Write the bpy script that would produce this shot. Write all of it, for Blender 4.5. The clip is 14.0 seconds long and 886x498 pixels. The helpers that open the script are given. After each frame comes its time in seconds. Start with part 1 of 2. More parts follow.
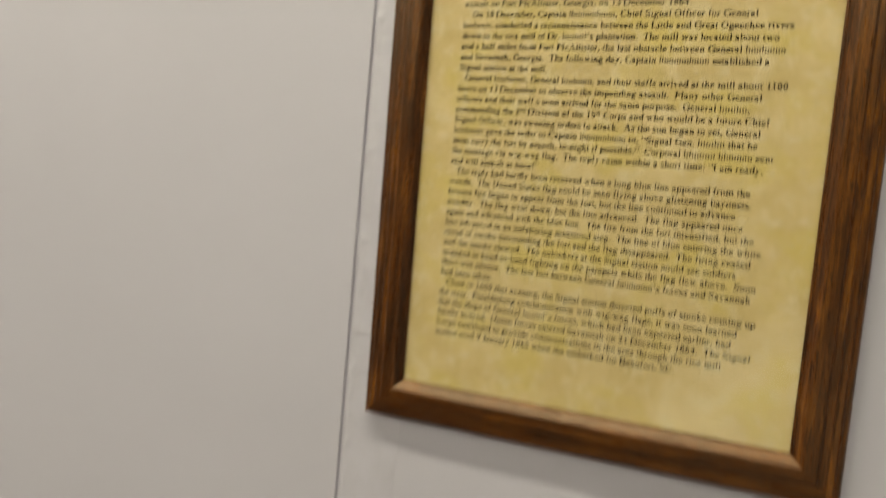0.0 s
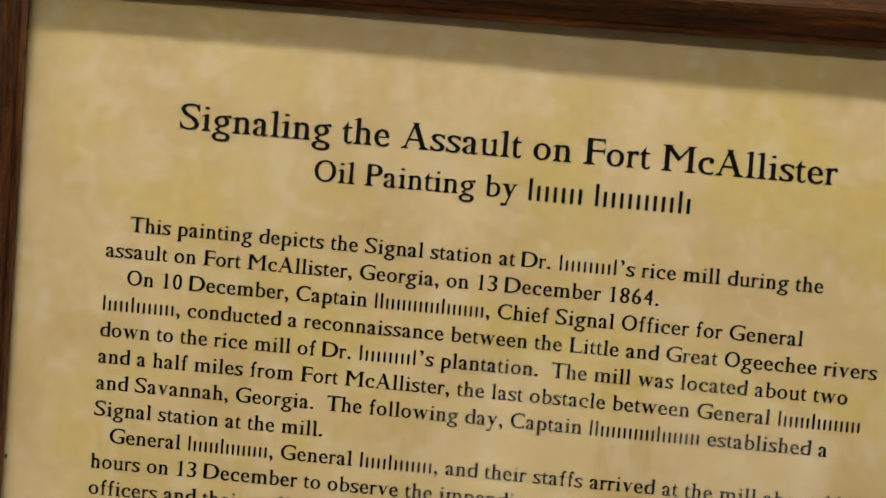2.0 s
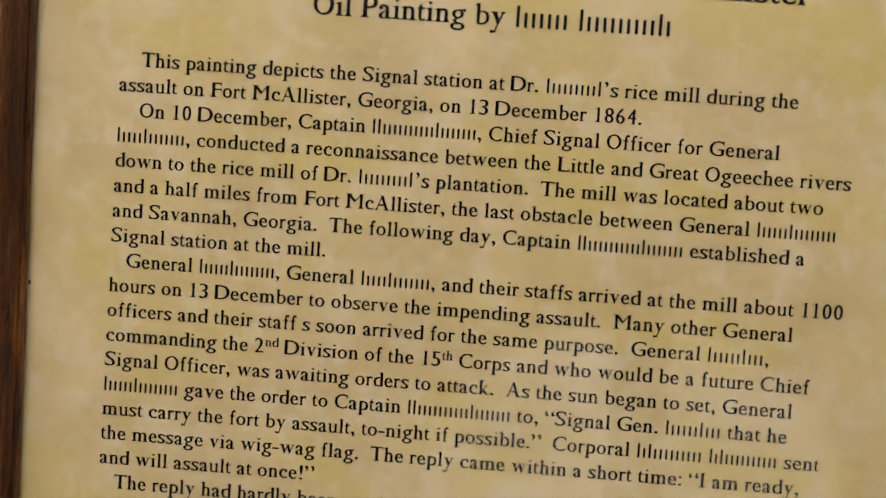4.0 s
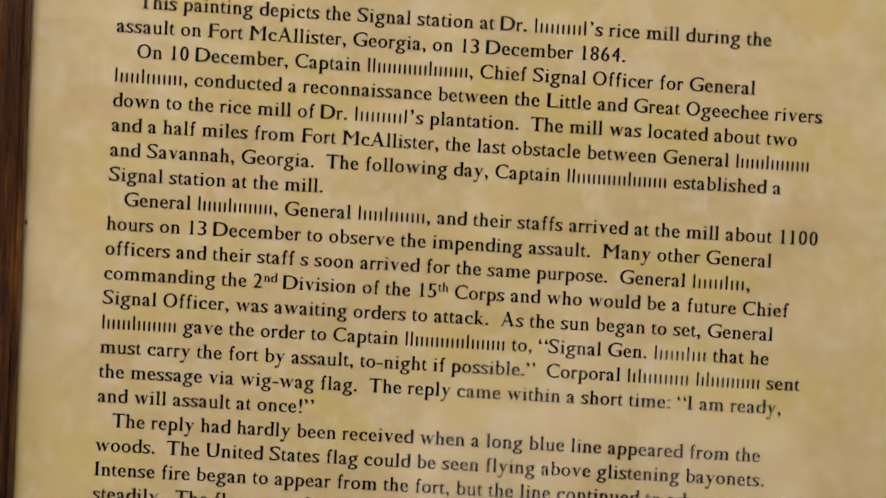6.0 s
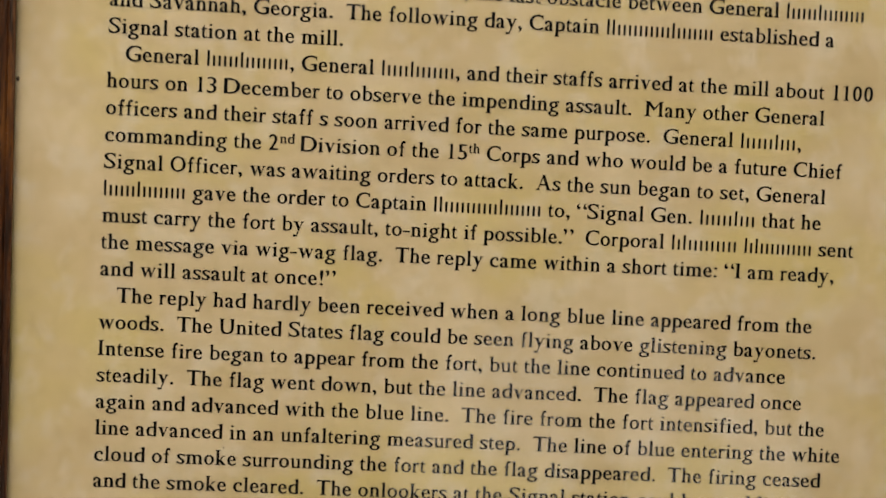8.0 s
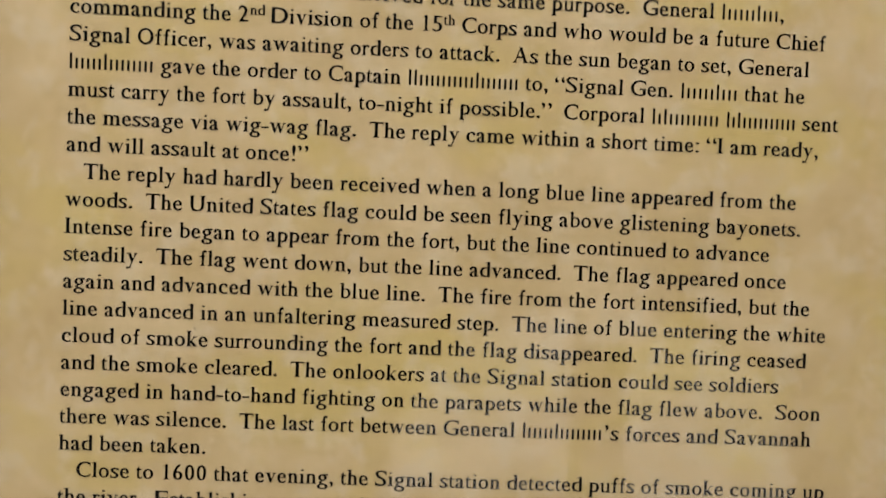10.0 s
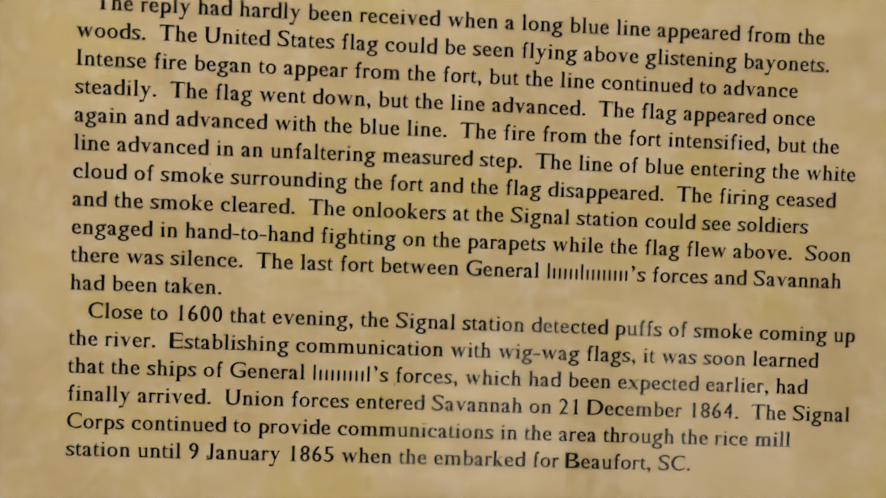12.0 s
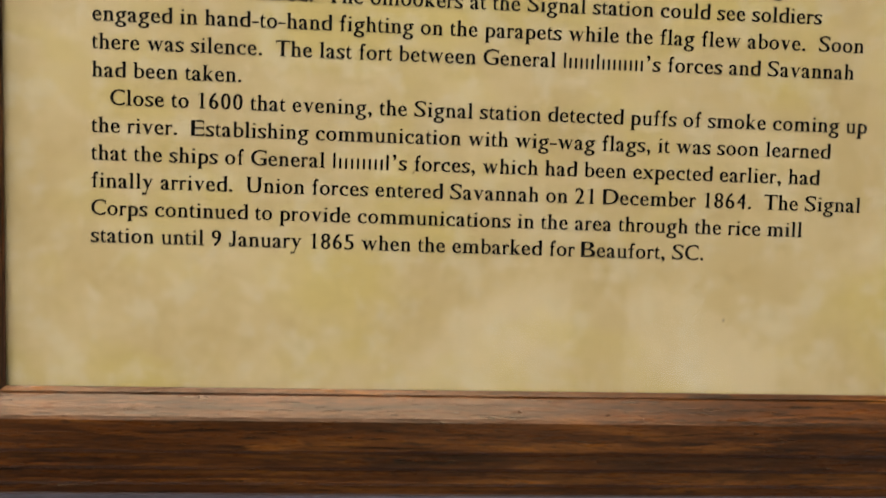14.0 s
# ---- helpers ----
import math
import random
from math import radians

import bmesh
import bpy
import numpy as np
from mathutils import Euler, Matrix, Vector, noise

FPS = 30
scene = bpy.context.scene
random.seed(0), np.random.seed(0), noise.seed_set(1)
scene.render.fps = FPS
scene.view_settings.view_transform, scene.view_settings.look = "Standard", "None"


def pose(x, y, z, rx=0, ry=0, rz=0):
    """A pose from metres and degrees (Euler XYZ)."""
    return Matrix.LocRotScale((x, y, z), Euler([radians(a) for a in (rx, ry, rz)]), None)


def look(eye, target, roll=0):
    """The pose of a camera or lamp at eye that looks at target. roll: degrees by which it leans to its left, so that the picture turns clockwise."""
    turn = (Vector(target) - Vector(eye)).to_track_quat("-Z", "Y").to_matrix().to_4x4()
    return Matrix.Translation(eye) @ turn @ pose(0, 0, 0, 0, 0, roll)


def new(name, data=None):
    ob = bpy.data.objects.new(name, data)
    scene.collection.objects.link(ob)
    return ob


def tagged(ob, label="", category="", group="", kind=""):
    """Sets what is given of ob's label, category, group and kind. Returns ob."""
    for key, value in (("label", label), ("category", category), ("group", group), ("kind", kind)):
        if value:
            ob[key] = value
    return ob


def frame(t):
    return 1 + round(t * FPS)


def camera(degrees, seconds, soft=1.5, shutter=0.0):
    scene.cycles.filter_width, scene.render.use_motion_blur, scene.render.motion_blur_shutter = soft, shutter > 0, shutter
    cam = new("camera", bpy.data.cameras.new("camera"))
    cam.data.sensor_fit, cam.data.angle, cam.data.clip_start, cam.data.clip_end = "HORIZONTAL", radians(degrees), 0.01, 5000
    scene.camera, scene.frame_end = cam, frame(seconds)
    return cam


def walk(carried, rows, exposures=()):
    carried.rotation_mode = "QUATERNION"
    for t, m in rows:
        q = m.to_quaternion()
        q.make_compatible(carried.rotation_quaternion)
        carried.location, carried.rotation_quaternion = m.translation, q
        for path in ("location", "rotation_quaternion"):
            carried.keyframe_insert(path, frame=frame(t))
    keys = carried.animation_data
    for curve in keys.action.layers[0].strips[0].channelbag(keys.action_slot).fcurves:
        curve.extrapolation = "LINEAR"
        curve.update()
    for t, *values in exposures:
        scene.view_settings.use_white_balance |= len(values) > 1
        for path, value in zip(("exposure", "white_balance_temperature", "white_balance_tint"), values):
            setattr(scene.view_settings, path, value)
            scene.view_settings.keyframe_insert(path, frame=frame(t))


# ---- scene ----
cam = camera(66.0, 14.0, soft=1.64, shutter=0.35)
PATH = [
    (0, (0.05359, -0.35893, 1.52977), (-0.12297, 0.10691, 1.48717), 5.258),
    (0.3, (0.02837, -0.29185, 1.57614), (-0.11381, 0.18696, 1.55318), 5.908),
    (0.5, (0.01790, -0.25673, 1.60094), (-0.09830, 0.22940, 1.58767), 5.941),
    (0.7, (0.01253, -0.22762, 1.61855), (-0.07574, 0.26448, 1.61154), 5.669),
    (1, (0.00789, -0.19731, 1.63282), (-0.04544, 0.29982, 1.62861), 5.420),
    (1.2, (-0.00052, -0.18291, 1.63727), (-0.03376, 0.31598, 1.63386), 5.297),
    (1.5, (-0.01194, -0.15954, 1.64069), (-0.02719, 0.34018, 1.63364), 5.331),
    (2, (-0.00854, -0.14323, 1.64305), (-0.01772, 0.35645, 1.62771), 5.060),
    (2.5, (-0.00661, -0.14268, 1.64485), (-0.01891, 0.35688, 1.62780), 4.633),
    (3, (-0.00271, -0.14110, 1.62563), (-0.02217, 0.35799, 1.60269), 4.413),
    (3.2, (-0.00221, -0.14376, 1.61972), (-0.02300, 0.35510, 1.59310), 4.276),
    (5.3, (-0.00358, -0.15539, 1.59793), (-0.00659, 0.34460, 1.59594), 3.513),
    (5.5, (-0.00591, -0.15475, 1.59685), (-0.00880, 0.34512, 1.58563), 3.456),
    (6, (-0.00647, -0.15779, 1.58709), (-0.00124, 0.34215, 1.58135), 3.268),
    (6.5, (-0.00627, -0.15351, 1.57909), (0.00230, 0.34633, 1.57009), 3.164),
    (7, (-0.01135, -0.15474, 1.57182), (0.00089, 0.34504, 1.56352), 3.035),
    (7.5, (-0.01712, -0.15042, 1.56369), (-0.00321, 0.34928, 1.55345), 2.923),
    (8, (-0.01442, -0.14676, 1.55875), (0.00092, 0.35280, 1.54447), 2.784),
    (8.2, (-0.01351, -0.14589, 1.55606), (0.00327, 0.35364, 1.54247), 2.739),
    (10.3, (-0.00788, -0.14393, 1.52617), (0.00860, 0.35558, 1.51157), 2.375),
    (10.5, (-0.00774, -0.14343, 1.52137), (0.00914, 0.35610, 1.50752), 2.368),
    (11, (-0.01003, -0.14126, 1.51271), (0.00689, 0.35832, 1.50093), 2.249),
    (11.5, (-0.00963, -0.14194, 1.50416), (0.00843, 0.35764, 1.49425), 2.220),
    (12, (-0.01219, -0.14136, 1.49723), (0.00676, 0.35815, 1.48598), 2.151),
    (12.5, (-0.01418, -0.13928, 1.48825), (0.00610, 0.36018, 1.47667), 2.089),
    (13, (-0.00997, -0.14160, 1.47964), (0.00773, 0.35785, 1.46440), 2.032),
    (13.5, (-0.01272, -0.14172, 1.46884), (0.00510, 0.35747, 1.44659), 1.927),
    (14, (-0.01485, -0.14467, 1.45732), (0.00522, 0.35424, 1.43117), 1.867),
]
EXPOSURES = [(0.0, 0.44, 7900, -6), (0.5, 0.38, 7500, 0), (1.0, 0.34, 7500, 2), (1.5, 0.30, 7400, 5), (2.5, 0.27, 6600, 10), (6.0, 0.38, 6400, 12), (12.5, 0.48, 6400, 12), (14.0, 0.61, 6500, 5)]
walk(cam, [(t, look(eye, target, roll)) for t, eye, target, roll in PATH], EXPOSURES)

# ---- light: an indoor room, a strip light along the wall and three ceiling panels ----
world = bpy.data.worlds.new("room_air")
world.use_nodes = True
world.node_tree.nodes["Background"].inputs[0].default_value = (0.02, 0.02, 0.02, 1)
scene.world = world

STRIP_AT, STRIP_AIM, STRIP_LONG = Vector((-0.50, -0.42, 2.66)), Vector((-0.50, 0.0, 1.5)), 1.7
STRIP_POWER, PANEL_POWER = 14.5, 6.8
PANELS = [(-1.97, -2.1), (-0.725, -2.1), (0.52, -2.1)]
ROOM = dict(left=-2.6, right=2.6, back=-3.8, top=2.75)


def area_lamp(name, m, size_x, size_y, watts, colour):
    data = bpy.data.lights.new(name, "AREA")
    data.shape, data.size, data.size_y = "RECTANGLE", size_x, size_y
    data.energy, data.color = watts, colour
    ob = new(name, data)
    ob.matrix_world = m
    return ob


# ---- materials ----
def material(name):
    m = bpy.data.materials.new(name)
    m.use_nodes = True
    return m, m.node_tree.nodes, m.node_tree.links, m.node_tree.nodes["Principled BSDF"]


def noise_node(nodes, links, vector, scale, detail=4.0, rough=0.55, distortion=0.0):
    n = nodes.new("ShaderNodeTexNoise")
    n.inputs["Scale"].default_value, n.inputs["Detail"].default_value = scale, detail
    n.inputs["Roughness"].default_value, n.inputs["Distortion"].default_value = rough, distortion
    links.new(vector, n.inputs["Vector"])
    return n.outputs["Fac"]


def ramp(nodes, links, fac, stops):
    r = nodes.new("ShaderNodeValToRGB")
    while len(r.color_ramp.elements) < len(stops):
        r.color_ramp.elements.new(0.5)
    for e, (at, colour) in zip(r.color_ramp.elements, stops):
        e.position, e.color = at, (*colour, 1)
    links.new(fac, r.inputs["Fac"])
    return r.outputs["Color"]


def colour_mix(nodes, links, fac, a, b, mode="MIX"):
    n = nodes.new("ShaderNodeMixRGB")
    n.blend_type = mode
    for value, socket in ((fac, n.inputs[0]), (a, n.inputs[1]), (b, n.inputs[2])):
        if isinstance(value, (int, float)):
            socket.default_value = value
        elif isinstance(value, tuple):
            socket.default_value = (*value, 1)
        else:
            links.new(value, socket)
    return n.outputs[0]


def stretched(nodes, links, scale):
    co = nodes.new("ShaderNodeTexCoord")
    mp = nodes.new("ShaderNodeMapping")
    mp.inputs["Scale"].default_value = scale
    links.new(co.outputs["Object"], mp.inputs["Vector"])
    return mp.outputs["Vector"]


def bump(nodes, links, height, strength, distance, shader):
    b = nodes.new("ShaderNodeBump")
    b.inputs["Strength"].default_value, b.inputs["Distance"].default_value = strength, distance
    links.new(height, b.inputs["Height"])
    links.new(b.outputs["Normal"], shader.inputs["Normal"])


def parchment_material():
    m, nodes, links, bsdf = material("parchment_paper")
    flat = stretched(nodes, links, (1, 1, 1))
    clouds = noise_node(nodes, links, flat, 48, 4, 0.55, 0.2)
    blotch = noise_node(nodes, links, flat, 120, 4, 0.6, 0.1)
    wide = noise_node(nodes, links, stretched(nodes, links, (1, 1, 1.4)), 24, 3, 0.55, 0.2)
    rub = noise_node(nodes, links, flat, 330, 4, 0.7, 0.5)
    fibre = noise_node(nodes, links, flat, 1400, 2, 0.6)
    base = ramp(nodes, links, clouds, [(0.34, PAPER_DARK), (0.50, PAPER_MID), (0.66, PAPER_LIGHT)])
    ochre = ramp(nodes, links, wide, [(0.48, (0, 0, 0)), (0.62, (0.75, 0.75, 0.75))])
    base = colour_mix(nodes, links, ochre, base, PAPER_OCHRE)
    pale = ramp(nodes, links, blotch, [(0.50, (0, 0, 0)), (0.65, (0.48, 0.48, 0.48))])
    base = colour_mix(nodes, links, pale, base, PAPER_PALE)
    mottle = ramp(nodes, links, rub, [(0.32, (0.94, 0.93, 0.91)), (0.5, (1, 1, 1)), (0.7, (1.05, 1.05, 1.08))])
    base = colour_mix(nodes, links, 1.0, base, mottle, "MULTIPLY")
    grain = ramp(nodes, links, fibre, [(0.3, (0.93, 0.93, 0.93)), (0.7, (1, 1, 1))])
    base = colour_mix(nodes, links, 1.0, base, grain, "MULTIPLY")
    links.new(base, bsdf.inputs["Base Color"])
    bsdf.inputs["Roughness"].default_value = 0.75
    bump(nodes, links, fibre, 0.15, 0.0001, bsdf)
    return m


def ink_material():
    m, nodes, links, bsdf = material("black_toner_ink")
    n = noise_node(nodes, links, stretched(nodes, links, (1, 1, 1)), 900, 3)
    links.new(ramp(nodes, links, n, [(0.35, (0.0022, 0.0018, 0.0015)), (0.7, (0.006, 0.0048, 0.004))]), bsdf.inputs["Base Color"])
    bsdf.inputs["Roughness"].default_value = 0.7
    bsdf.inputs["Specular IOR Level"].default_value = 0.08
    return m


def wood_material():
    m, nodes, links, bsdf = material("dark_stained_oak")
    info = nodes.new("ShaderNodeObjectInfo")
    co = nodes.new("ShaderNodeTexCoord")
    shift = nodes.new("ShaderNodeVectorMath")
    shift.operation = "MULTIPLY_ADD"
    links.new(info.outputs["Random"], shift.inputs[0])
    shift.inputs[1].default_value = (7.3, 3.1, 5.7)
    links.new(co.outputs["Object"], shift.inputs[2])

    def along(scale):
        mp = nodes.new("ShaderNodeMapping")
        mp.inputs["Scale"].default_value = scale
        links.new(shift.outputs[0], mp.inputs["Vector"])
        return mp.outputs["Vector"]

    broad = noise_node(nodes, links, along((16, 210, 210)), 1.0, 4, 0.6, 0.8)
    grain = noise_node(nodes, links, along((30, 560, 560)), 1.0, 5, 0.68, 2.0)
    pores = noise_node(nodes, links, along((330, 2600, 2600)), 1.0, 2, 0.5)
    base = ramp(nodes, links, broad, [(0.30, WOOD_DARK), (0.52, WOOD_MID), (0.72, WOOD_WARM)])
    streak = ramp(nodes, links, grain, [(0.36, (0.34, 0.30, 0.28)), (0.55, (0.95, 0.95, 0.95)), (0.75, (1.3, 1.2, 1.05))])
    base = colour_mix(nodes, links, 1.0, base, streak, "MULTIPLY")
    pit = ramp(nodes, links, pores, [(0.34, (0.35, 0.35, 0.35)), (0.46, (1, 1, 1))])
    base = colour_mix(nodes, links, 1.0, base, pit, "MULTIPLY")
    cracks = noise_node(nodes, links, along((48, 1000, 1000)), 1.0, 3, 0.6, 1.2)
    crack = ramp(nodes, links, cracks, [(0.36, (0.10, 0.08, 0.07)), (0.44, (1, 1, 1))])
    base = colour_mix(nodes, links, 1.0, base, crack, "MULTIPLY")
    links.new(base, bsdf.inputs["Base Color"])
    rough = ramp(nodes, links, grain, [(0.3, (0.40, 0.40, 0.40)), (0.7, (0.22, 0.22, 0.22))])
    links.new(rough, bsdf.inputs["Roughness"])
    bsdf.inputs["Specular Tint"].default_value = (1.0, 0.70, 0.47, 1)
    bsdf.inputs["Specular IOR Level"].default_value = 0.78
    height = colour_mix(nodes, links, 0.5, grain, pores)
    bump(nodes, links, height, 0.45, 0.0005, bsdf)
    return m


def paint_material(name, colour, rough=0.55, relief=0.25):
    m, nodes, links, bsdf = material(name)
    flat = stretched(nodes, links, (1, 1, 1))
    wide = noise_node(nodes, links, flat, 5, 3, 0.5)
    roller = noise_node(nodes, links, flat, 420, 3, 0.6)
    tint = ramp(nodes, links, wide, [(0.3, tuple(c * 0.95 for c in colour)), (0.7, colour)])
    links.new(tint, bsdf.inputs["Base Color"])
    bsdf.inputs["Roughness"].default_value = rough
    bump(nodes, links, roller, relief, 0.0004, bsdf)
    return m


def brushed_paint_material():
    m, nodes, links, bsdf = material("brushed_white_paint")
    strokes = noise_node(nodes, links, stretched(nodes, links, (260, 260, 45)), 1.0, 4, 0.6, 0.5)
    dirt = noise_node(nodes, links, stretched(nodes, links, (70, 70, 45)), 1.0, 4, 0.6)
    links.new(ramp(nodes, links, dirt, [(0.3, (0.485, 0.470, 0.55)), (0.6, (0.525, 0.51, 0.60))]), bsdf.inputs["Base Color"])
    bsdf.inputs["Roughness"].default_value = 0.45
    bump(nodes, links, strokes, 0.3, 0.0008, bsdf)
    return m


def glass_material():
    m, nodes, links, bsdf = material("picture_glass")
    clear, gloss, blend = nodes.new("ShaderNodeBsdfTransparent"), nodes.new("ShaderNodeBsdfGlossy"), nodes.new("ShaderNodeMixShader")
    clear.inputs["Color"].default_value = (0.985, 0.99, 0.98, 1)
    gloss.inputs["Roughness"].default_value = 0.045
    fresnel = nodes.new("ShaderNodeFresnel")
    fresnel.inputs["IOR"].default_value = 1.38
    links.new(fresnel.outputs[0], blend.inputs[0])
    links.new(clear.outputs[0], blend.inputs[1])
    links.new(gloss.outputs[0], blend.inputs[2])
    links.new(blend.outputs[0], nodes["Material Output"].inputs["Surface"])
    nodes.remove(bsdf)
    return m


def plain_material(name, colour, rough=0.6, metal=0.0):
    m, nodes, links, bsdf = material(name)
    n = noise_node(nodes, links, stretched(nodes, links, (1, 1, 1)), 60, 4)
    links.new(ramp(nodes, links, n, [(0.3, tuple(c * 0.85 for c in colour)), (0.7, colour)]), bsdf.inputs["Base Color"])
    bsdf.inputs["Roughness"].default_value, bsdf.inputs["Metallic"].default_value = rough, metal
    return m


def glow_material(name, colour, strength):
    m, nodes, links, bsdf = material(name)
    bsdf.inputs["Base Color"].default_value = (0.9, 0.9, 0.88, 1)
    bsdf.inputs["Emission Color"].default_value = (*colour, 1)
    bsdf.inputs["Emission Strength"].default_value = strength
    return m


PAPER_DARK, PAPER_MID, PAPER_LIGHT = (0.545, 0.412, 0.200), (0.59, 0.455, 0.243), (0.645, 0.51, 0.295)
PAPER_PALE, PAPER_OCHRE = (0.67, 0.58, 0.41), (0.585, 0.455, 0.160)
WOOD_DARK, WOOD_MID, WOOD_WARM = (0.031, 0.0092, 0.0020), (0.102, 0.031, 0.0054), (0.27, 0.098, 0.016)
PARCHMENT, INK, WOOD, GLASS = parchment_material(), ink_material(), wood_material(), glass_material()
WALL_PAINT = paint_material("white_wall_paint", (0.515, 0.500, 0.590))
BRUSHED = brushed_paint_material()
CEILING_PAINT = paint_material("ceiling_paint", (0.80, 0.79, 0.77), 0.8)
CARPET = paint_material("brown_carpet", (0.15, 0.11, 0.085), 0.95, 0.8)
BACKING = plain_material("brown_hardboard", (0.24, 0.15, 0.08), 0.8)
SPECK_BROWN = plain_material("brown_speck", (0.05, 0.025, 0.01), 0.8)
LAMP_METAL = plain_material("white_lamp_metal", (0.75, 0.75, 0.74), 0.4)
REFLECTION_GLOW = glow_material("reflection_glow", (1.0, 0.97, 0.92), 0.54)
LAMP_GLOW = glow_material("lamp_glow", (1.0, 0.93, 0.84), 4.3)
DENT_SHADE = plain_material("dent_shade_grey", (0.24, 0.22, 0.22), 0.9)
DARK_PAINT = paint_material("dim_wall_paint", (0.040, 0.030, 0.024), 0.7)


# ---- mesh helpers ----
def part(name, bm, mat, parent=None, label="", m=None):
    data = bpy.data.meshes.new(name)
    bm.to_mesh(data)
    bm.free()
    data.materials.append(mat)
    ob = new(name, data)
    if m is not None:
        ob.matrix_basis = m
    ob.parent = parent
    if label:
        ob["label"] = label
    return ob


def box(bm, x0, x1, y0, y1, z0, z1, bevel=0.0):
    m = Matrix.LocRotScale(((x0 + x1) / 2, (y0 + y1) / 2, (z0 + z1) / 2), None, (x1 - x0, y1 - y0, z1 - z0))
    made = bmesh.ops.create_cube(bm, size=1, matrix=m)
    if bevel:
        edges = {e for v in made["verts"] for e in v.link_edges}
        bmesh.ops.bevel(bm, geom=list(edges), offset=bevel, segments=3, profile=0.5, affect="EDGES")
    return bm


def box_thing(name, mat, *limits, bevel=0.0, parent=None, label=""):
    return part(name, box(bmesh.new(), *limits, bevel=bevel), mat, parent, label)


# ---- the room ----
WALL_Y, SEAM_X = 0.005, -0.1395
L, R, BACK, TOP = ROOM["left"], ROOM["right"], ROOM["back"], ROOM["top"]
tagged(box_thing("wall_north", WALL_PAINT, SEAM_X + 0.0005, R, WALL_Y, 0.13, 0, TOP, bevel=0.0006),
       "smooth white painted wall behind the framed document", "wall", kind="structure")
tagged(box_thing("wall_panel", WALL_PAINT, L, SEAM_X - 0.0005, WALL_Y - 0.0018, 0.12, 0, TOP, bevel=0.0006),
       "white painted wall panel with a vertical seam", "wall panel", kind="structure")
tagged(box_thing("wall_core", WALL_PAINT, SEAM_X - 0.02, SEAM_X + 0.02, 0.121, 0.14, 0, TOP),
       "plain white core behind the panel seam", "wall", kind="structure")
tagged(box_thing("seam_caulk", BRUSHED, SEAM_X - 0.0005, SEAM_X + 0.0005, WALL_Y + 0.0004, 0.10, 0, TOP),
       "white caulk recessed in the panel seam", "trim", kind="structure")
tagged(box_thing("wall_west", WALL_PAINT, L - 0.12, L, BACK, 0.12, 0, TOP), "plain white side wall", "wall", kind="structure")
tagged(box_thing("wall_east", WALL_PAINT, R, R + 0.12, BACK, 0.13, 0, TOP), "plain white side wall", "wall", kind="structure")
tagged(box_thing("wall_south", DARK_PAINT, L - 0.12, R + 0.12, BACK - 0.12, BACK, 0, TOP), "unseen opposite wall, kept dark brown to limit reflections", "wall", kind="structure")
tagged(box_thing("floor", CARPET, L - 0.12, R + 0.12, BACK - 0.12, 0.14, -0.1, 0), "plain brown carpeted floor", "floor", kind="structure")
tagged(box_thing("ceiling", CEILING_PAINT, L - 0.12, R + 0.12, BACK - 0.12, 0.14, TOP, TOP + 0.1), "plain white ceiling", "ceiling", kind="structure")


def strip_paint():
    """A hand-brushed band of thicker paint beside the seam: lumpy along the seam, uneven along its far edge."""
    bm = bmesh.new()
    rows = []
    for k in range(1501):
        z = 0.02 + 2.7 * k / 1500
        edge = SEAM_X + 0.036 + 0.004 * noise.noise((0, 0, z * 9))
        xs = [SEAM_X + o for o in (0.0004, 0.0012, 0.0022, 0.0034, 0.0048, 0.0062, 0.0080, 0.013, 0.020)] + [edge - 0.003, edge]
        ys = [0.0001, 0.0005, 0.0007, 0.0008, 0.0007, 0.0006, 0.0006, 0.0006, 0.0007, 0.0005, 0.00005]
        row = []
        for i, (x, d) in enumerate(zip(xs, ys)):
            lump = 0.0
            if 0 < i < 7:
                lump = 0.0010 * max(0.0, noise.noise((x * 260, 5, z * 130))) + 0.0006 * max(0.0, noise.noise((x * 500, 9, z * 330)) - 0.1)
            elif i < 10 and i:
                lump = 0.00025 * abs(noise.noise((x * 300, 3, z * 70)))
            row.append(bm.verts.new((x + 0.0004 * noise.noise((2, i, z * 60)), WALL_Y - d - lump, z)))
        rows.append(row)
    for a, b in zip(rows, rows[1:]):
        for i in range(len(a) - 1):
            bm.faces.new((a[i], a[i + 1], b[i + 1], b[i])).smooth = True
    return bm


tagged(part("paint_strip", strip_paint(), BRUSHED), "hand-brushed white paint band along the wall seam", "trim", kind="structure")


def paint_lump(x, z, wide, tall, proud, seed):
    """An uneven raised lump of dried paint, about its own place."""
    bm = bmesh.new()
    bmesh.ops.create_uvsphere(bm, u_segments=20, v_segments=12, radius=1)
    for v in bm.verts:
        n = 1 + 0.55 * noise.noise(v.co * 1.7 + Vector((seed, 0, 0)))
        v.co = Vector((x + v.co.x * wide * n, v.co.y * proud, z + v.co.z * tall * n))
    for f in bm.faces:
        f.smooth = True
    return bm


def paint_dab():
    """A filled nail hole: dent shade painted as a grey patch, a raised drip of paint under it."""
    dab = new("nail_hole")
    dab.matrix_basis = pose(SEAM_X + 0.0046, WALL_Y - 0.0011, 1.6745)
    part("hole", paint_lump(0.0002, 0.0003, 0.0014, 0.0008, 0.0003, 4), DENT_SHADE, dab, "nail dent with its shade painted grey", pose(0, 0, 0, 0, -14, 0))
    part("paint_drip", paint_lump(0.0001, -0.0026, 0.0013, 0.0012, 0.0006, 9), BRUSHED, dab, "raised white paint drip")
    return tagged(dab, "old nail hole with white paint drips", "nail hole")


paint_dab()

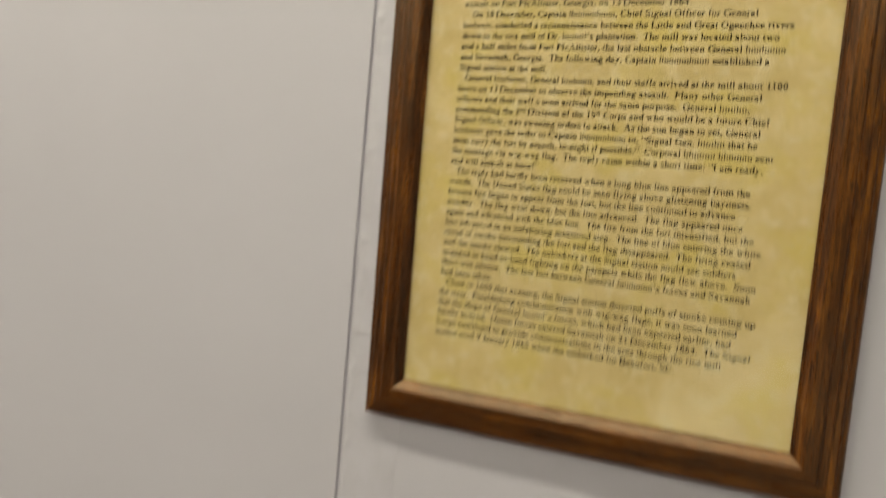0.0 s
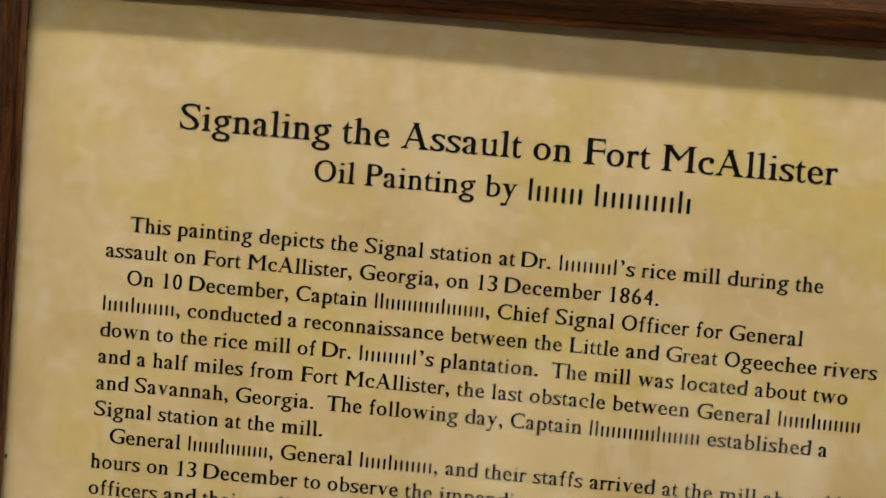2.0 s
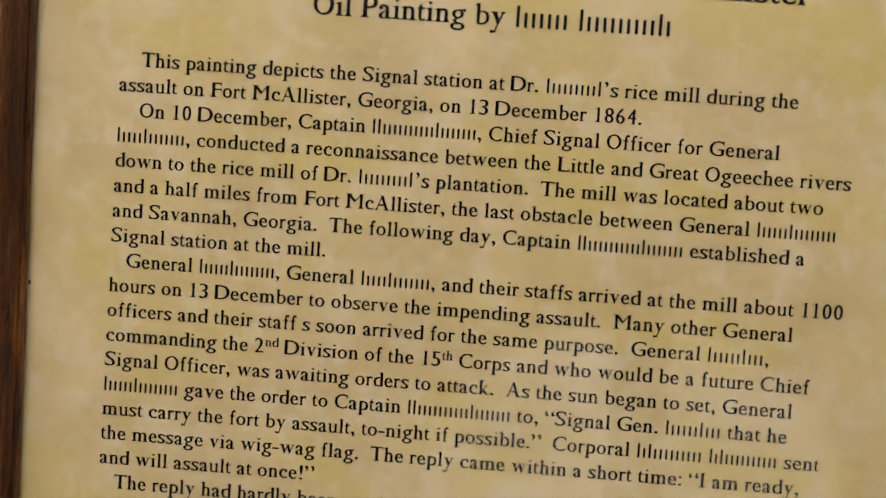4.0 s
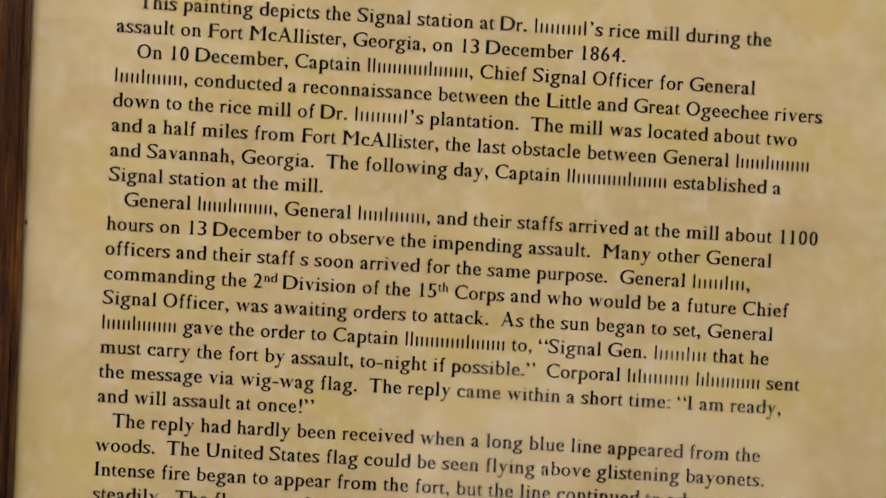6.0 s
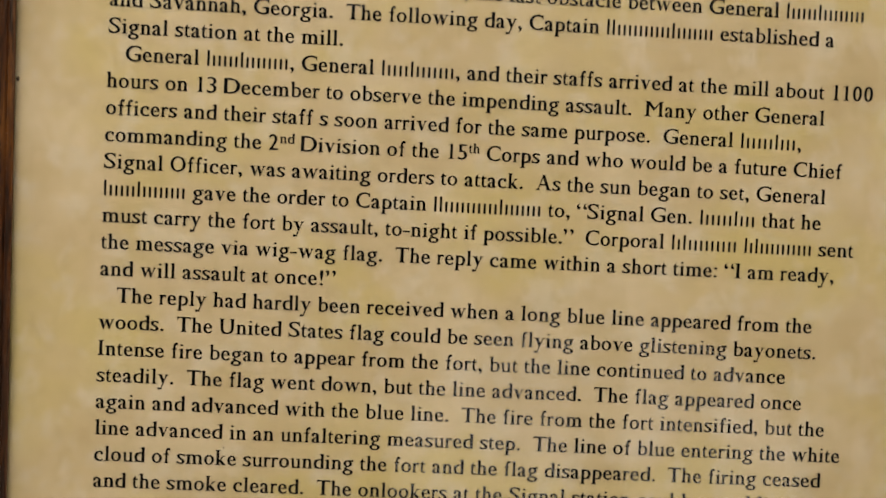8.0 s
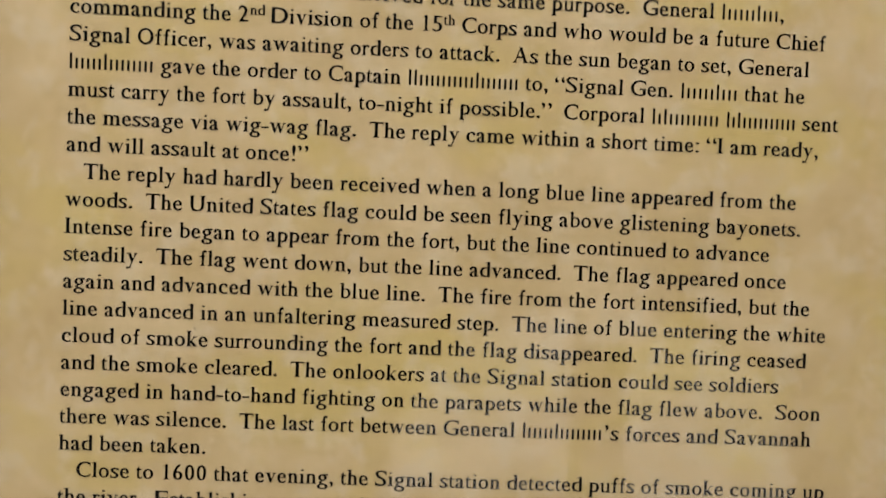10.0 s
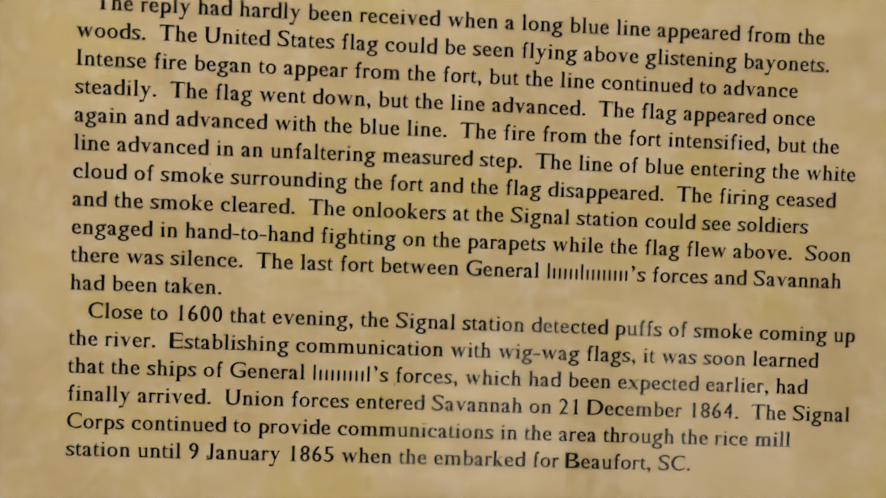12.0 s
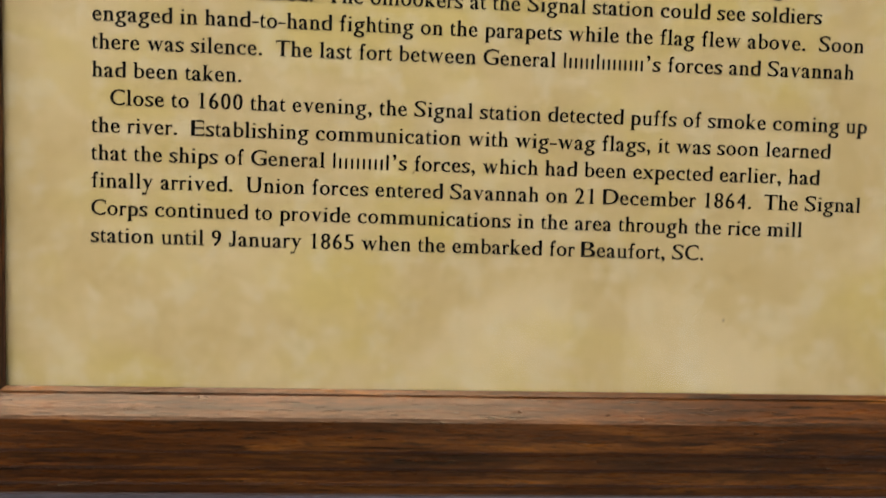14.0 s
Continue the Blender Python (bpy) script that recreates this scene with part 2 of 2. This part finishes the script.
# ---- ceiling lamps ----
def ceiling_panel(x, y):
    thing = new("ceiling_light")
    thing.matrix_basis = pose(x, y, TOP)
    bm = bmesh.new()
    for lim in ((-0.62, 0.62, -0.29, -0.27), (-0.62, 0.62, 0.27, 0.29), (-0.62, -0.60, -0.27, 0.27), (0.60, 0.62, -0.27, 0.27)):
        box(bm, *lim, -0.03, -0.001)
    part("frame", bm, LAMP_METAL, thing)
    part("diffuser", box(bmesh.new(), -0.60, 0.60, -0.27, 0.27, -0.012, -0.002), LAMP_GLOW, thing, "glowing white diffuser")
    area_lamp("panel_lamp", pose(x, y, TOP - 0.035), 1.18, 0.52, PANEL_POWER, (1.0, 0.955, 0.915))
    return tagged(thing, "white rectangular ceiling light panel", "ceiling light", "ceiling light panels")


for px, py in PANELS:
    ceiling_panel(px, py)


def strip_light():
    """A long narrow light under the ceiling, tilted to wash the wall."""
    thing = new("strip_light")
    turn = look(STRIP_AT, STRIP_AIM)
    thing.matrix_basis = turn
    half = STRIP_LONG / 2
    bm = bmesh.new()
    box(bm, -half - 0.02, half + 0.02, -0.045, 0.045, 0.014, 0.06, bevel=0.006)
    for lim in ((-half - 0.02, half + 0.02, -0.045, -0.038), (-half - 0.02, half + 0.02, 0.038, 0.045)):
        box(bm, *lim, 0.0, 0.0138)
    part("housing", bm, LAMP_METAL, thing, "white metal housing")
    for x in (-half - 0.016, half + 0.016):
        part("end_cap", box(bmesh.new(), x - 0.004, x + 0.004, -0.0375, 0.0375, 0.0, 0.0138), LAMP_METAL, thing)
    part("diffuser", box(bmesh.new(), -half, half, -0.032, 0.032, 0.004, 0.0136), LAMP_GLOW, thing, "glowing white diffuser")
    for x in (-0.5, 0.5):
        bm = bmesh.new()
        bmesh.ops.create_cone(bm, cap_ends=True, segments=16, radius1=0.008, radius2=0.008, depth=0.06,
                              matrix=turn.inverted() @ pose(STRIP_AT.x + x, STRIP_AT.y - 0.01, TOP - 0.03))
        part("stem", bm, LAMP_METAL, thing)
    area_lamp("strip_lamp", turn @ pose(0, 0, 0.002), STRIP_LONG, 0.05, STRIP_POWER, (1.0, 0.945, 0.89))
    return tagged(thing, "long white strip light under the ceiling", "strip light")


strip_light()


def arch_points(half, top, steps, x0, x1, spring):
    """Points of a flattened arch from x0 to x1, left to right."""
    out = []
    for k in range(steps + 1):
        x = x0 + (x1 - x0) * k / steps
        out.append((x, spring + (top - spring) * math.sqrt(max(0.0, 1 - (x / half) ** 2))))
    return out


def plate(bm, points, y0, y1):
    """A flat piece with the outline given, from y0 to y1."""
    back, front = [bm.verts.new((x, y0, z)) for x, z in points], [bm.verts.new((x, y1, z)) for x, z in points]
    bm.faces.new(back), bm.faces.new(list(reversed(front)))
    n = len(points)
    for i in range(n):
        bm.faces.new((back[i], front[i], front[(i + 1) % n], back[(i + 1) % n]))
    bmesh.ops.recalc_face_normals(bm, faces=bm.faces)
    return bm


def mirrored_arch():
    """Added low arched glow opposite, halved by a dark block, for the glass's faint reflections."""
    thing = new("mirrored_arch")
    thing.matrix_basis = pose(1.06, BACK, 0.0)
    half, top, spring, gap_block = 1.19, 1.10, 0.12, 0.16
    for x0, x1 in ((-half, -gap_block), (gap_block, half)):
        edge = arch_points(half, top, 28, x0, x1, spring)
        part("lit_face", plate(bmesh.new(), [(x0, 0.02)] + edge + [(x1, 0.02)], 0.004, 0.03), REFLECTION_GLOW, thing, "softly glowing white face")
    part("gap_block", box(bmesh.new(), -gap_block, gap_block, 0.004, 0.05, 0.0, top - 0.01, bevel=0.01), DARK_PAINT, thing, "added dark block for the gap between the reflections")
    rim = bmesh.new()
    outer, inner = arch_points(half + 0.04, top + 0.04, 56, -half - 0.04, half + 0.04, spring), arch_points(half, top, 56, -half, half, spring)
    for i in range(56):
        plate(rim, [inner[i], inner[i + 1], outer[i + 1], outer[i]], 0.004, 0.045)
    part("rim", rim, LAMP_METAL, thing, "thin white arched rim")
    part("base", box(bmesh.new(), -half - 0.04, half + 0.04, 0.004, 0.06, 0.0, 0.02), LAMP_METAL, thing)
    return tagged(thing, "added arched glow for the pale reflections in the glass", "display panel")


mirrored_arch()

# ---- the framed document ----
POINT = 0.0254 / 72
PAGE_W, PAGE_H, PAGE_Z = 0.2159, 0.2794, 1.55
OPEN_L, OPEN_R, OPEN_B, OPEN_T = -0.1005, 0.1020, 1.4197, 1.6866

framed = tagged(new("framed_document"), "printed parchment text in a dark stained wooden frame under glass", "framed document")
framed.matrix_basis = pose(0, WALL_Y, PAGE_Z)


def local(ob_m):
    return framed.matrix_basis.inverted() @ ob_m


# the frame sits a little askew against the printed sheet
CENTRE = Matrix.Translation(((OPEN_L + OPEN_R) / 2, 0, (OPEN_B + OPEN_T) / 2))
ASKEW = CENTRE @ pose(0, 0, 0, 0, -0.6, 0) @ CENTRE.inverted()


# moulding section: millimetres outward from the sight edge, millimetres towards the viewer from the sheet
SECTION = [(0, 0.9), (0, 1.3), (0.9, 1.9), (1.1, 1.6), (1.4, 2.1), (3.4, 3.9), (5.0, 5.2), (5.7, 5.5), (11.8, 5.5), (12.5, 5.05), (12.7, 4.6),
           (13.0, 4.55), (15.6, 4.5), (16.3, 4.05), (16.5, 3.65), (16.8, 3.6), (19.3, 3.45), (20.0, 3.0), (20.2, 2.6), (20.5, 2.55),
           (22.1, 2.3), (23.0, 1.3), (23.3, 0.0), (23.3, -4.9), (6.0, -4.9), (6.0, 0.9)]


def rail(length, at, outward, label=""):
    """One mitred moulding; its own x runs along the grain, y outward, z to the viewer."""
    bm = bmesh.new()
    steps = 48
    loops = []
    for k in range(steps + 1):
        u = k / steps - 0.5
        loop = []
        for i, (w, h) in enumerate(SECTION):
            wear = 0.00012 * noise.noise((u * length * 90, i * 1.7, length)) if 3 < i < 22 else 0
            loop.append(bm.verts.new((u * (length + 2 * w / 1000), w / 1000, h / 1000 + wear)))
        loops.append(loop)
    n = len(SECTION)
    for a, b in zip(loops, loops[1:]):
        for i in range(n):
            f = bm.faces.new((a[i], b[i], b[(i + 1) % n], a[(i + 1) % n]))
    bm.faces.new(loops[0])
    bm.faces.new(list(reversed(loops[-1])))
    bmesh.ops.recalc_face_normals(bm, faces=bm.faces)
    y = Vector(outward)
    z = Vector((0, -1, 0))
    x = y.cross(z)
    m = Matrix((x, y, z)).transposed().to_4x4()
    m.translation = at
    return part("frame_rail", bm, WOOD, framed, label, local(ASKEW @ m))


mid_x, mid_z = (OPEN_L + OPEN_R) / 2, (OPEN_B + OPEN_T) / 2
rail(OPEN_R - OPEN_L, (mid_x, 0, OPEN_B), (0, 0, -1))
rail(OPEN_R - OPEN_L, (mid_x, 0, OPEN_T), (0, 0, 1))
rail(OPEN_T - OPEN_B, (OPEN_L, 0, mid_z), (-1, 0, 0))
rail(OPEN_T - OPEN_B, (OPEN_R, 0, mid_z), (1, 0, 0))

part("backing_board", box(bmesh.new(), OPEN_L - 0.0055, OPEN_R + 0.0055, 0.0026, 0.0046, OPEN_B - 0.0055, OPEN_T + 0.0055), BACKING, framed,
     "brown hardboard backing", local(ASKEW))
glass = part("glass_pane", box(bmesh.new(), OPEN_L - 0.005, OPEN_R + 0.005, -0.0008, -0.0003, OPEN_B - 0.005, OPEN_T + 0.005), GLASS, framed,
             "clear picture glass", local(ASKEW))
glass.visible_shadow = False


def sag(x, z):
    """How far the sheet stands back from its plane: it curls away from the glass near its top edge."""
    down = (PAGE_Z + PAGE_H / 2 - z) / 0.034
    if down >= 1:
        return 0.0
    side = 0.35 + 0.65 / (1 + math.exp(-(x + 0.005) / 0.016)) + 0.25 * max(0.0, x / 0.1)
    return 0.0019 * side * (1 - max(0.0, down)) ** 1.3


def sheet():
    bm = bmesh.new()
    nx, nz = 60, 110
    x0, x1, z0, z1 = OPEN_L - 0.0045, OPEN_R + 0.0045, OPEN_B - 0.0045, OPEN_T + 0.0045
    grid = [[bm.verts.new((x0 + (x1 - x0) * i / nx, sag(x0 + (x1 - x0) * i / nx, z0 + (z1 - z0) * k / nz), z0 + (z1 - z0) * k / nz))
             for i in range(nx + 1)] for k in range(nz + 1)]
    for k in range(nz):
        for i in range(nx):
            bm.faces.new((grid[k][i], grid[k][i + 1], grid[k + 1][i + 1], grid[k + 1][i])).smooth = True
    return bm


paper = part("paper_sheet", sheet(), PARCHMENT, framed, "mottled tan parchment sheet printed with black serif text", local(Matrix()))

# ---- the printed text ----
# advance widths of a book serif face, in thousandths of the type size
ADVANCE = dict(zip("abcdefghijklmnopqrstuvwxyz", (444, 500, 444, 500, 444, 333, 500, 500, 278, 278, 500, 278, 778,
                                                  500, 500, 500, 500, 333, 389, 278, 500, 500, 722, 500, 500, 444)))
ADVANCE.update(zip("ABCDEFGHIJKLMNOPQRSTUVWXYZ", (722, 667, 667, 722, 611, 556, 722, 722, 333, 389, 722, 611, 889,
                                                  722, 722, 556, 722, 667, 556, 611, 722, 722, 944, 722, 722, 611)))
ADVANCE.update({" ": 250, "!": 333, "’": 333, ",": 250, "-": 333, ".": 250, ":": 278, "“": 444, "”": 444})
ADVANCE.update({d: 500 for d in "0123456789"})

TITLE, SUBTITLE = "Signaling the Assault on Fort McAllister", "Oil Painting by [1722] [2944]"
# ^ raises the next character; [n] stands for a personal name of that width, printed as plain bars
BODY = """    This painting depicts the Signal station at Dr. [2555]’s rice mill during the
assault on Fort McAllister, Georgia, on 13 December 1864.
    On 10 December, Captain [4778], Chief Signal Officer for General
[3221], conducted a reconnaissance between the Little and Great Ogeechee rivers
down to the rice mill of Dr. [2555]’s plantation.  The mill was located about two
and a half miles from Fort McAllister, the last obstacle between General [3555]
and Savannah, Georgia.  The following day, Captain [4778] established a
Signal station at the mill.
   General [3555], General [3221], and their staffs arrived at the mill about 1100
hours on 13 December to observe the impending assault.  Many other General
officers and their staff s soon arrived for the same purpose.  General [2554],
commanding the 2^n^d Division of the 15^t^h Corps and who would be a future Chief
Signal Officer, was awaiting orders to attack.  As the sun began to set, General
[3555] gave the order to Captain [4778] to, “Signal Gen. [2554] that he
must carry the fort by assault, to-night if possible.”  Corporal [3000] [3110] sent
the message via wig-wag flag.  The reply came within a short time: “I am ready,
and will assault at once!”
   The reply had hardly been received when a long blue line appeared from the
woods.  The United States flag could be seen flying above glistening bayonets.
Intense fire began to appear from the fort, but the line continued to advance
steadily.  The flag went down, but the line advanced.  The flag appeared once
again and advanced with the blue line.  The fire from the fort intensified, but the
line advanced in an unfaltering measured step.  The line of blue entering the white
cloud of smoke surrounding the fort and the flag disappeared.  The firing ceased
and the smoke cleared.  The onlookers at the Signal station could see soldiers
engaged in hand-to-hand fighting on the parapets while the flag flew above.  Soon
there was silence.  The last fort between General [3555]’s forces and Savannah
had been taken.
   Close to 1600 that evening, the Signal station detected puffs of smoke coming up
the river.  Establishing communication with wig-wag flags, it was soon learned
that the ships of General [2500]’s forces, which had been expected earlier, had
finally arrived.  Union forces entered Savannah on 21 December 1864.  The Signal
Corps continued to provide communications in the area through the rice mill
station until 9 January 1865 when the embarked for Beaufort, SC.""".split("\n")

type_curve = bpy.data.curves.new("type_sample", "FONT")
type_curve.size, type_curve.resolution_u = 1.0, 3
type_sample = new("type_sample", type_curve)
glyphs = {}
DIAGONAL = "AVWXYMNvwxyk"


def outline_offset(nx, ny, char, grow, light):
    """How far an edge facing (nx, ny) moves outward: upright strokes take the face's weight, level strokes thin."""
    if char in DIAGONAL and 0.25 < abs(nx) < 0.995:
        return grow if nx * ny > 0 else -0.018
    thin = (0.007 if char in "eagsf" else 0.011) + (0.006 if light else 0)
    return grow * nx * nx - thin * ny * ny


def serifs(edges, char, bm):
    """Feet and flags on the stems' square ends, and beaks on the arms."""
    add = []
    for a, b, nx, ny in edges:
        x0, x1, y = min(a.x, b.x), max(a.x, b.x), (a.y + b.y) / 2
        wide, tall = x1 - x0, abs(a.y - b.y)
        upper = char.isupper() or char in "1"
        if abs(ny) > 0.95 and 0.05 < wide < 0.17 and char not in "abcegostCGOQS023456789.,:!-’“”":
            if char in "t" or (char in "ft" and y > 0.5):
                continue
            if ny < 0 and (abs(y) < 0.03 or y < -0.15):
                out = 0.062 if not upper else 0.075
                add.append([(x0 - out, y), (x1 + out, y), (x1 + out, y + 0.020), (x1, y + 0.060), (x0, y + 0.060), (x0 - out, y + 0.020)])
            elif ny > 0 and (abs(y - 0.682) < 0.03 or abs(y - 0.449) < 0.03):
                if char == "1":
                    add.append([(x1, y), (x0 - 0.11, y - 0.075), (x0 - 0.11, y - 0.095), (x0, y - 0.065), (x1, y - 0.065)])
                elif upper or char in "vwxyk":
                    out = 0.060
                    add.append([(x0 - out, y), (x1 + out, y), (x1 + out, y - 0.020), (x1, y - 0.050), (x0, y - 0.050), (x0 - out, y - 0.020)])
                else:
                    add.append([(x1, y), (x0 - 0.010, y - 0.020), (x0 - 0.075, y - 0.040), (x0 - 0.075, y - 0.058), (x0, y - 0.065), (x1, y - 0.065)])
        if char in "bdad" and ny > 0.95 and abs(y - 0.682) < 0.03 and 0.05 < wide < 0.17:
            add.append([(x1, y), (x0 - 0.010, y - 0.016), (x0 - 0.070, y - 0.036), (x0 - 0.070, y - 0.054), (x0, y - 0.060), (x1, y - 0.060)])
        if char in "du" and ny < -0.95 and abs(y) < 0.03 and 0.05 < wide < 0.17:
            add.append([(x0, y), (x1 + 0.06, y + 0.012), (x1 + 0.06, y + 0.030), (x1, y + 0.050), (x0, y + 0.050)])
        if abs(nx) > 0.95 and 0.04 < tall < 0.13 and char in "TEFLZz":
            x, lo, hi = (a.x + b.x) / 2, min(a.y, b.y), max(a.y, b.y)
            s = 1 if nx > 0 else -1
            if hi > 0.6 or (char == "z" and hi > 0.4):
                add.append([(x, hi), (x, lo - 0.085), (x - 0.016 * s, lo - 0.085), (x - 0.050 * s, hi - 0.02)])
            elif lo < 0.03:
                add.append([(x, lo), (x + 0.012 * s, hi + 0.090), (x - 0.006 * s, hi + 0.090), (x - 0.055 * s, lo + 0.02)])
            else:
                add.append([(x, lo - 0.065), (x, hi + 0.065), (x - 0.016 * s, hi + 0.065), (x - 0.035 * s, (lo + hi) / 2), (x - 0.016 * s, lo - 0.065)])
    if char in "SCGs":
        xs, ys = [v.co.x for v in bm.verts], [v.co.y for v in bm.verts]
        lo, hi, top, low = min(xs), max(xs), max(ys), min(ys)
        drop = 0.20 if char != "s" else 0.13
        add.append([(hi - 0.012, top), (hi - 0.004, top - drop), (hi - 0.028, top - drop), (hi - 0.085, top - 0.07), (hi - 0.035, top - 0.03)])
        if char in "Ss":
            add.append([(lo + 0.012, low), (lo - 0.004, low + drop), (lo + 0.020, low + drop), (lo + 0.085, low + 0.07), (lo + 0.035, low + 0.03)])
    for points in add:
        f = bm.faces.new([bm.verts.new((px, py, 0.0)) for px, py in points])
        f.normal_update()
        if f.normal.z < 0:
            f.normal_flip()


def balls(char, bm):
    """The drops that end a serif face's open strokes."""
    xs = [v.co.x for v in bm.verts]
    lo, hi = min(xs), max(xs)
    at = {"r": (hi - 0.045, 0.385), "f": (hi - 0.040, 0.620), "c": (hi - 0.055, 0.340), "a": (lo + 0.070, 0.335),
          "y": (lo + 0.060, -0.185), "J": (lo + 0.060, -0.05), "g": (hi - 0.040, 0.415)}
    if char not in at:
        return
    x, y = at[char]
    r = 0.058 if char != "g" else 0.045
    bm.faces.new([bm.verts.new((x + r * math.cos(k * math.tau / 12), y + r * math.sin(k * math.tau / 12), 0)) for k in range(12)])


def glyph(char, light):
    """The built-in font's character as points and faces, given a serif face's contrast, feet and width (type size 1)."""
    if (char, light) in glyphs:
        return glyphs[char, light]
    type_curve.body = char
    graph = bpy.context.evaluated_depsgraph_get()
    graph.update()
    solid = type_sample.evaluated_get(graph)
    bm = bmesh.new()
    bm.from_mesh(solid.to_mesh())
    solid.to_mesh_clear()
    bmesh.ops.remove_doubles(bm, verts=bm.verts, dist=1e-5)
    rims = {v: [] for v in bm.verts}
    edges = []
    for e in bm.edges:
        if len(e.link_faces) != 1:
            continue
        a, b = e.verts
        centre = e.link_faces[0].calc_center_median()
        n = Vector((b.co.y - a.co.y, a.co.x - b.co.x, 0)).normalized()
        if n.dot(centre - a.co) > 0:
            n = -n
        edges.append((a, b, n.x, n.y))
        rims[a].append(n)
        rims[b].append(n)
    adv = ADVANCE[char] / 1000
    side = 0.045 if char.isdigit() else 0.030 if char in "aceoCGOQSdq" else 0.014
    xs = [v.co.x for v in bm.verts]
    feet = 0.13 if char in "hiklmnprHIKMNBDEFLPRTUVWXYAvwxy1" else 0.02
    wide = min(1.25, max(0.7, (adv - 2 * side) / (max(xs) - min(xs) + feet)))
    grow = 0.0
    if char not in ".,:!’“”-":
        weight = 0.112 if light else 0.126
        grow = min(0.024, max(-0.024, (weight / wide - 0.086) / 2))
    moves = {}
    for v, ns in rims.items():
        if len(ns) < 2:
            continue
        p, q = ns[0], ns[1]
        op, oq = outline_offset(p.x, p.y, char, grow, light), outline_offset(q.x, q.y, char, grow, light)
        det = p.x * q.y - p.y * q.x
        if abs(det) > 0.35:
            moves[v] = Vector(((op * q.y - oq * p.y) / det, (p.x * oq - q.x * op) / det, 0))
        else:
            moves[v] = (p + q).normalized() * ((op + oq) / 2)
    for v, d in moves.items():
        v.co += d
    serifs([(a.co.copy(), b.co.copy(), nx, ny) for a, b, nx, ny in edges], char, bm)
    balls(char, bm)
    xs = [v.co.x for v in bm.verts]
    lo, hi = min(xs), max(xs)
    if char in ".,:!’“”":
        scale, start = 1.3, (adv - 1.3 * (hi - lo)) / 2
        if char in ",’“”.":
            pivot = 0.68 if char in "’“”" else 0.0
            for v in bm.verts:
                v.co.y = pivot + (v.co.y - pivot) * 1.25
    else:
        scale = min(1.0 if char == "1" else 1.3, max(0.7, (adv - 2 * side) / (hi - lo)))
        start = (adv - scale * (hi - lo)) / 2
    if char == "J":
        low, high = min(v.co.y for v in bm.verts), max(v.co.y for v in bm.verts)
        for v in bm.verts:
            v.co.y = (v.co.y - low) / (high - low) * (high + 0.012) - 0.012
    bm.verts.index_update()
    points = [(start + (v.co.x - lo) * scale, v.co.y) for v in bm.verts]
    faces = [[v.index for v in f.verts] for f in bm.faces]
    bm.free()
    glyphs[char, light] = points, faces
    return points, faces


BARS = {}


def bars(width):
    """A row of upright bars as wide as a word of that width: the first of capital height, most of the rest low."""
    if width not in BARS:
        count = max(2, round(width / 245))
        step = width / 1000 / count
        points, faces = [], []
        for k in range(count):
            x = k * step + (step - 0.10) / 2
            top = 0.66 if k == 0 or (k * 7 + width) % 11 < 1 else 0.45
            first = len(points)
            points += [(x, 0.0), (x + 0.10, 0.0), (x + 0.10, top), (x, top)]
            faces.append([first, first + 1, first + 2, first + 3])
        BARS[width] = points, faces
    return BARS[width]


def pieces(text, light):
    """The line piece by piece: points, faces, advance, scale and lift of each (type size 1)."""
    i, lift = 0, False
    while i < len(text):
        c = text[i]
        if c == "^":
            lift = True
        elif c == "[":
            end = text.index("]", i)
            width = int(text[i + 1:end])
            yield (*bars(width), width / 1000, 1.0, 0.0)
            i = end
        else:
            points, faces = glyph(c, light) if c != " " else ((), ())
            small = 0.66 if lift else 1.0
            yield points, faces, ADVANCE[c] * small / 1000 - (0.037 if text[i:i + 2] == "11" else 0), small, 0.30 if lift else 0.0
            lift = False
        i += 1


def line_width(text, size):
    return size * sum(p[2] for p in pieces(text, size > 16))


def text_line(text, size, left, base, name):
    """One printed line; left and base in points from the sheet's left and top edges."""
    verts, faces = [], []
    pen = left
    for points, polys, advance, small, lift in pieces(text, size > 16):
        first = len(verts)
        for gx, gy in points:
            x = -PAGE_W / 2 + (pen + gx * size * small) * POINT
            z = PAGE_Z + PAGE_H / 2 - (base - (gy * small + lift) * size) * POINT
            verts.append((x, sag(x, z) - 0.00008, z))
        faces += [[first + k for k in p] for p in polys]
        pen += advance * size
    data = bpy.data.meshes.new(name)
    data.from_pydata(verts, [], faces)
    data.materials.append(INK)
    ob = new(name, data)
    ob.matrix_basis = Matrix()
    ob.parent = paper
    return ob


text_line(TITLE, 24, 306 - line_width(TITLE, 24) / 2, 87.5, "title_line")["label"] = "large black serif title line"
text_line(SUBTITLE, 20, 306 - line_width(SUBTITLE, 20) / 2, 111.4, "subtitle_line")["label"] = "black serif subtitle line"
for k, text in enumerate(BODY):
    lead = len(text) - len(text.lstrip())
    text_line(text.strip(), 14, 72 + lead * 3.5, 151.2 + 16.1 * k, "text_line")
bpy.data.objects.remove(type_sample)

# small brown specks on the sheet
for x, z, r in ((-0.1008, 1.5860, 0.00055), (-0.0550, 1.5096, 0.00022), (-0.0209, 1.4717, 0.00022), (-0.0158, 1.4656, 0.0002), (0.0523, 1.4361, 0.00035)):
    bm = bmesh.new()
    bmesh.ops.create_uvsphere(bm, u_segments=8, v_segments=6, radius=1)
    for v in bm.verts:
        v.co = Vector((x + v.co.x * r * 0.6, -0.0001 + v.co.y * 0.00005, z + v.co.z * r * (1 + 0.3 * v.co.x)))
    part("speck", bm, SPECK_BROWN, paper, "tiny brown speck")
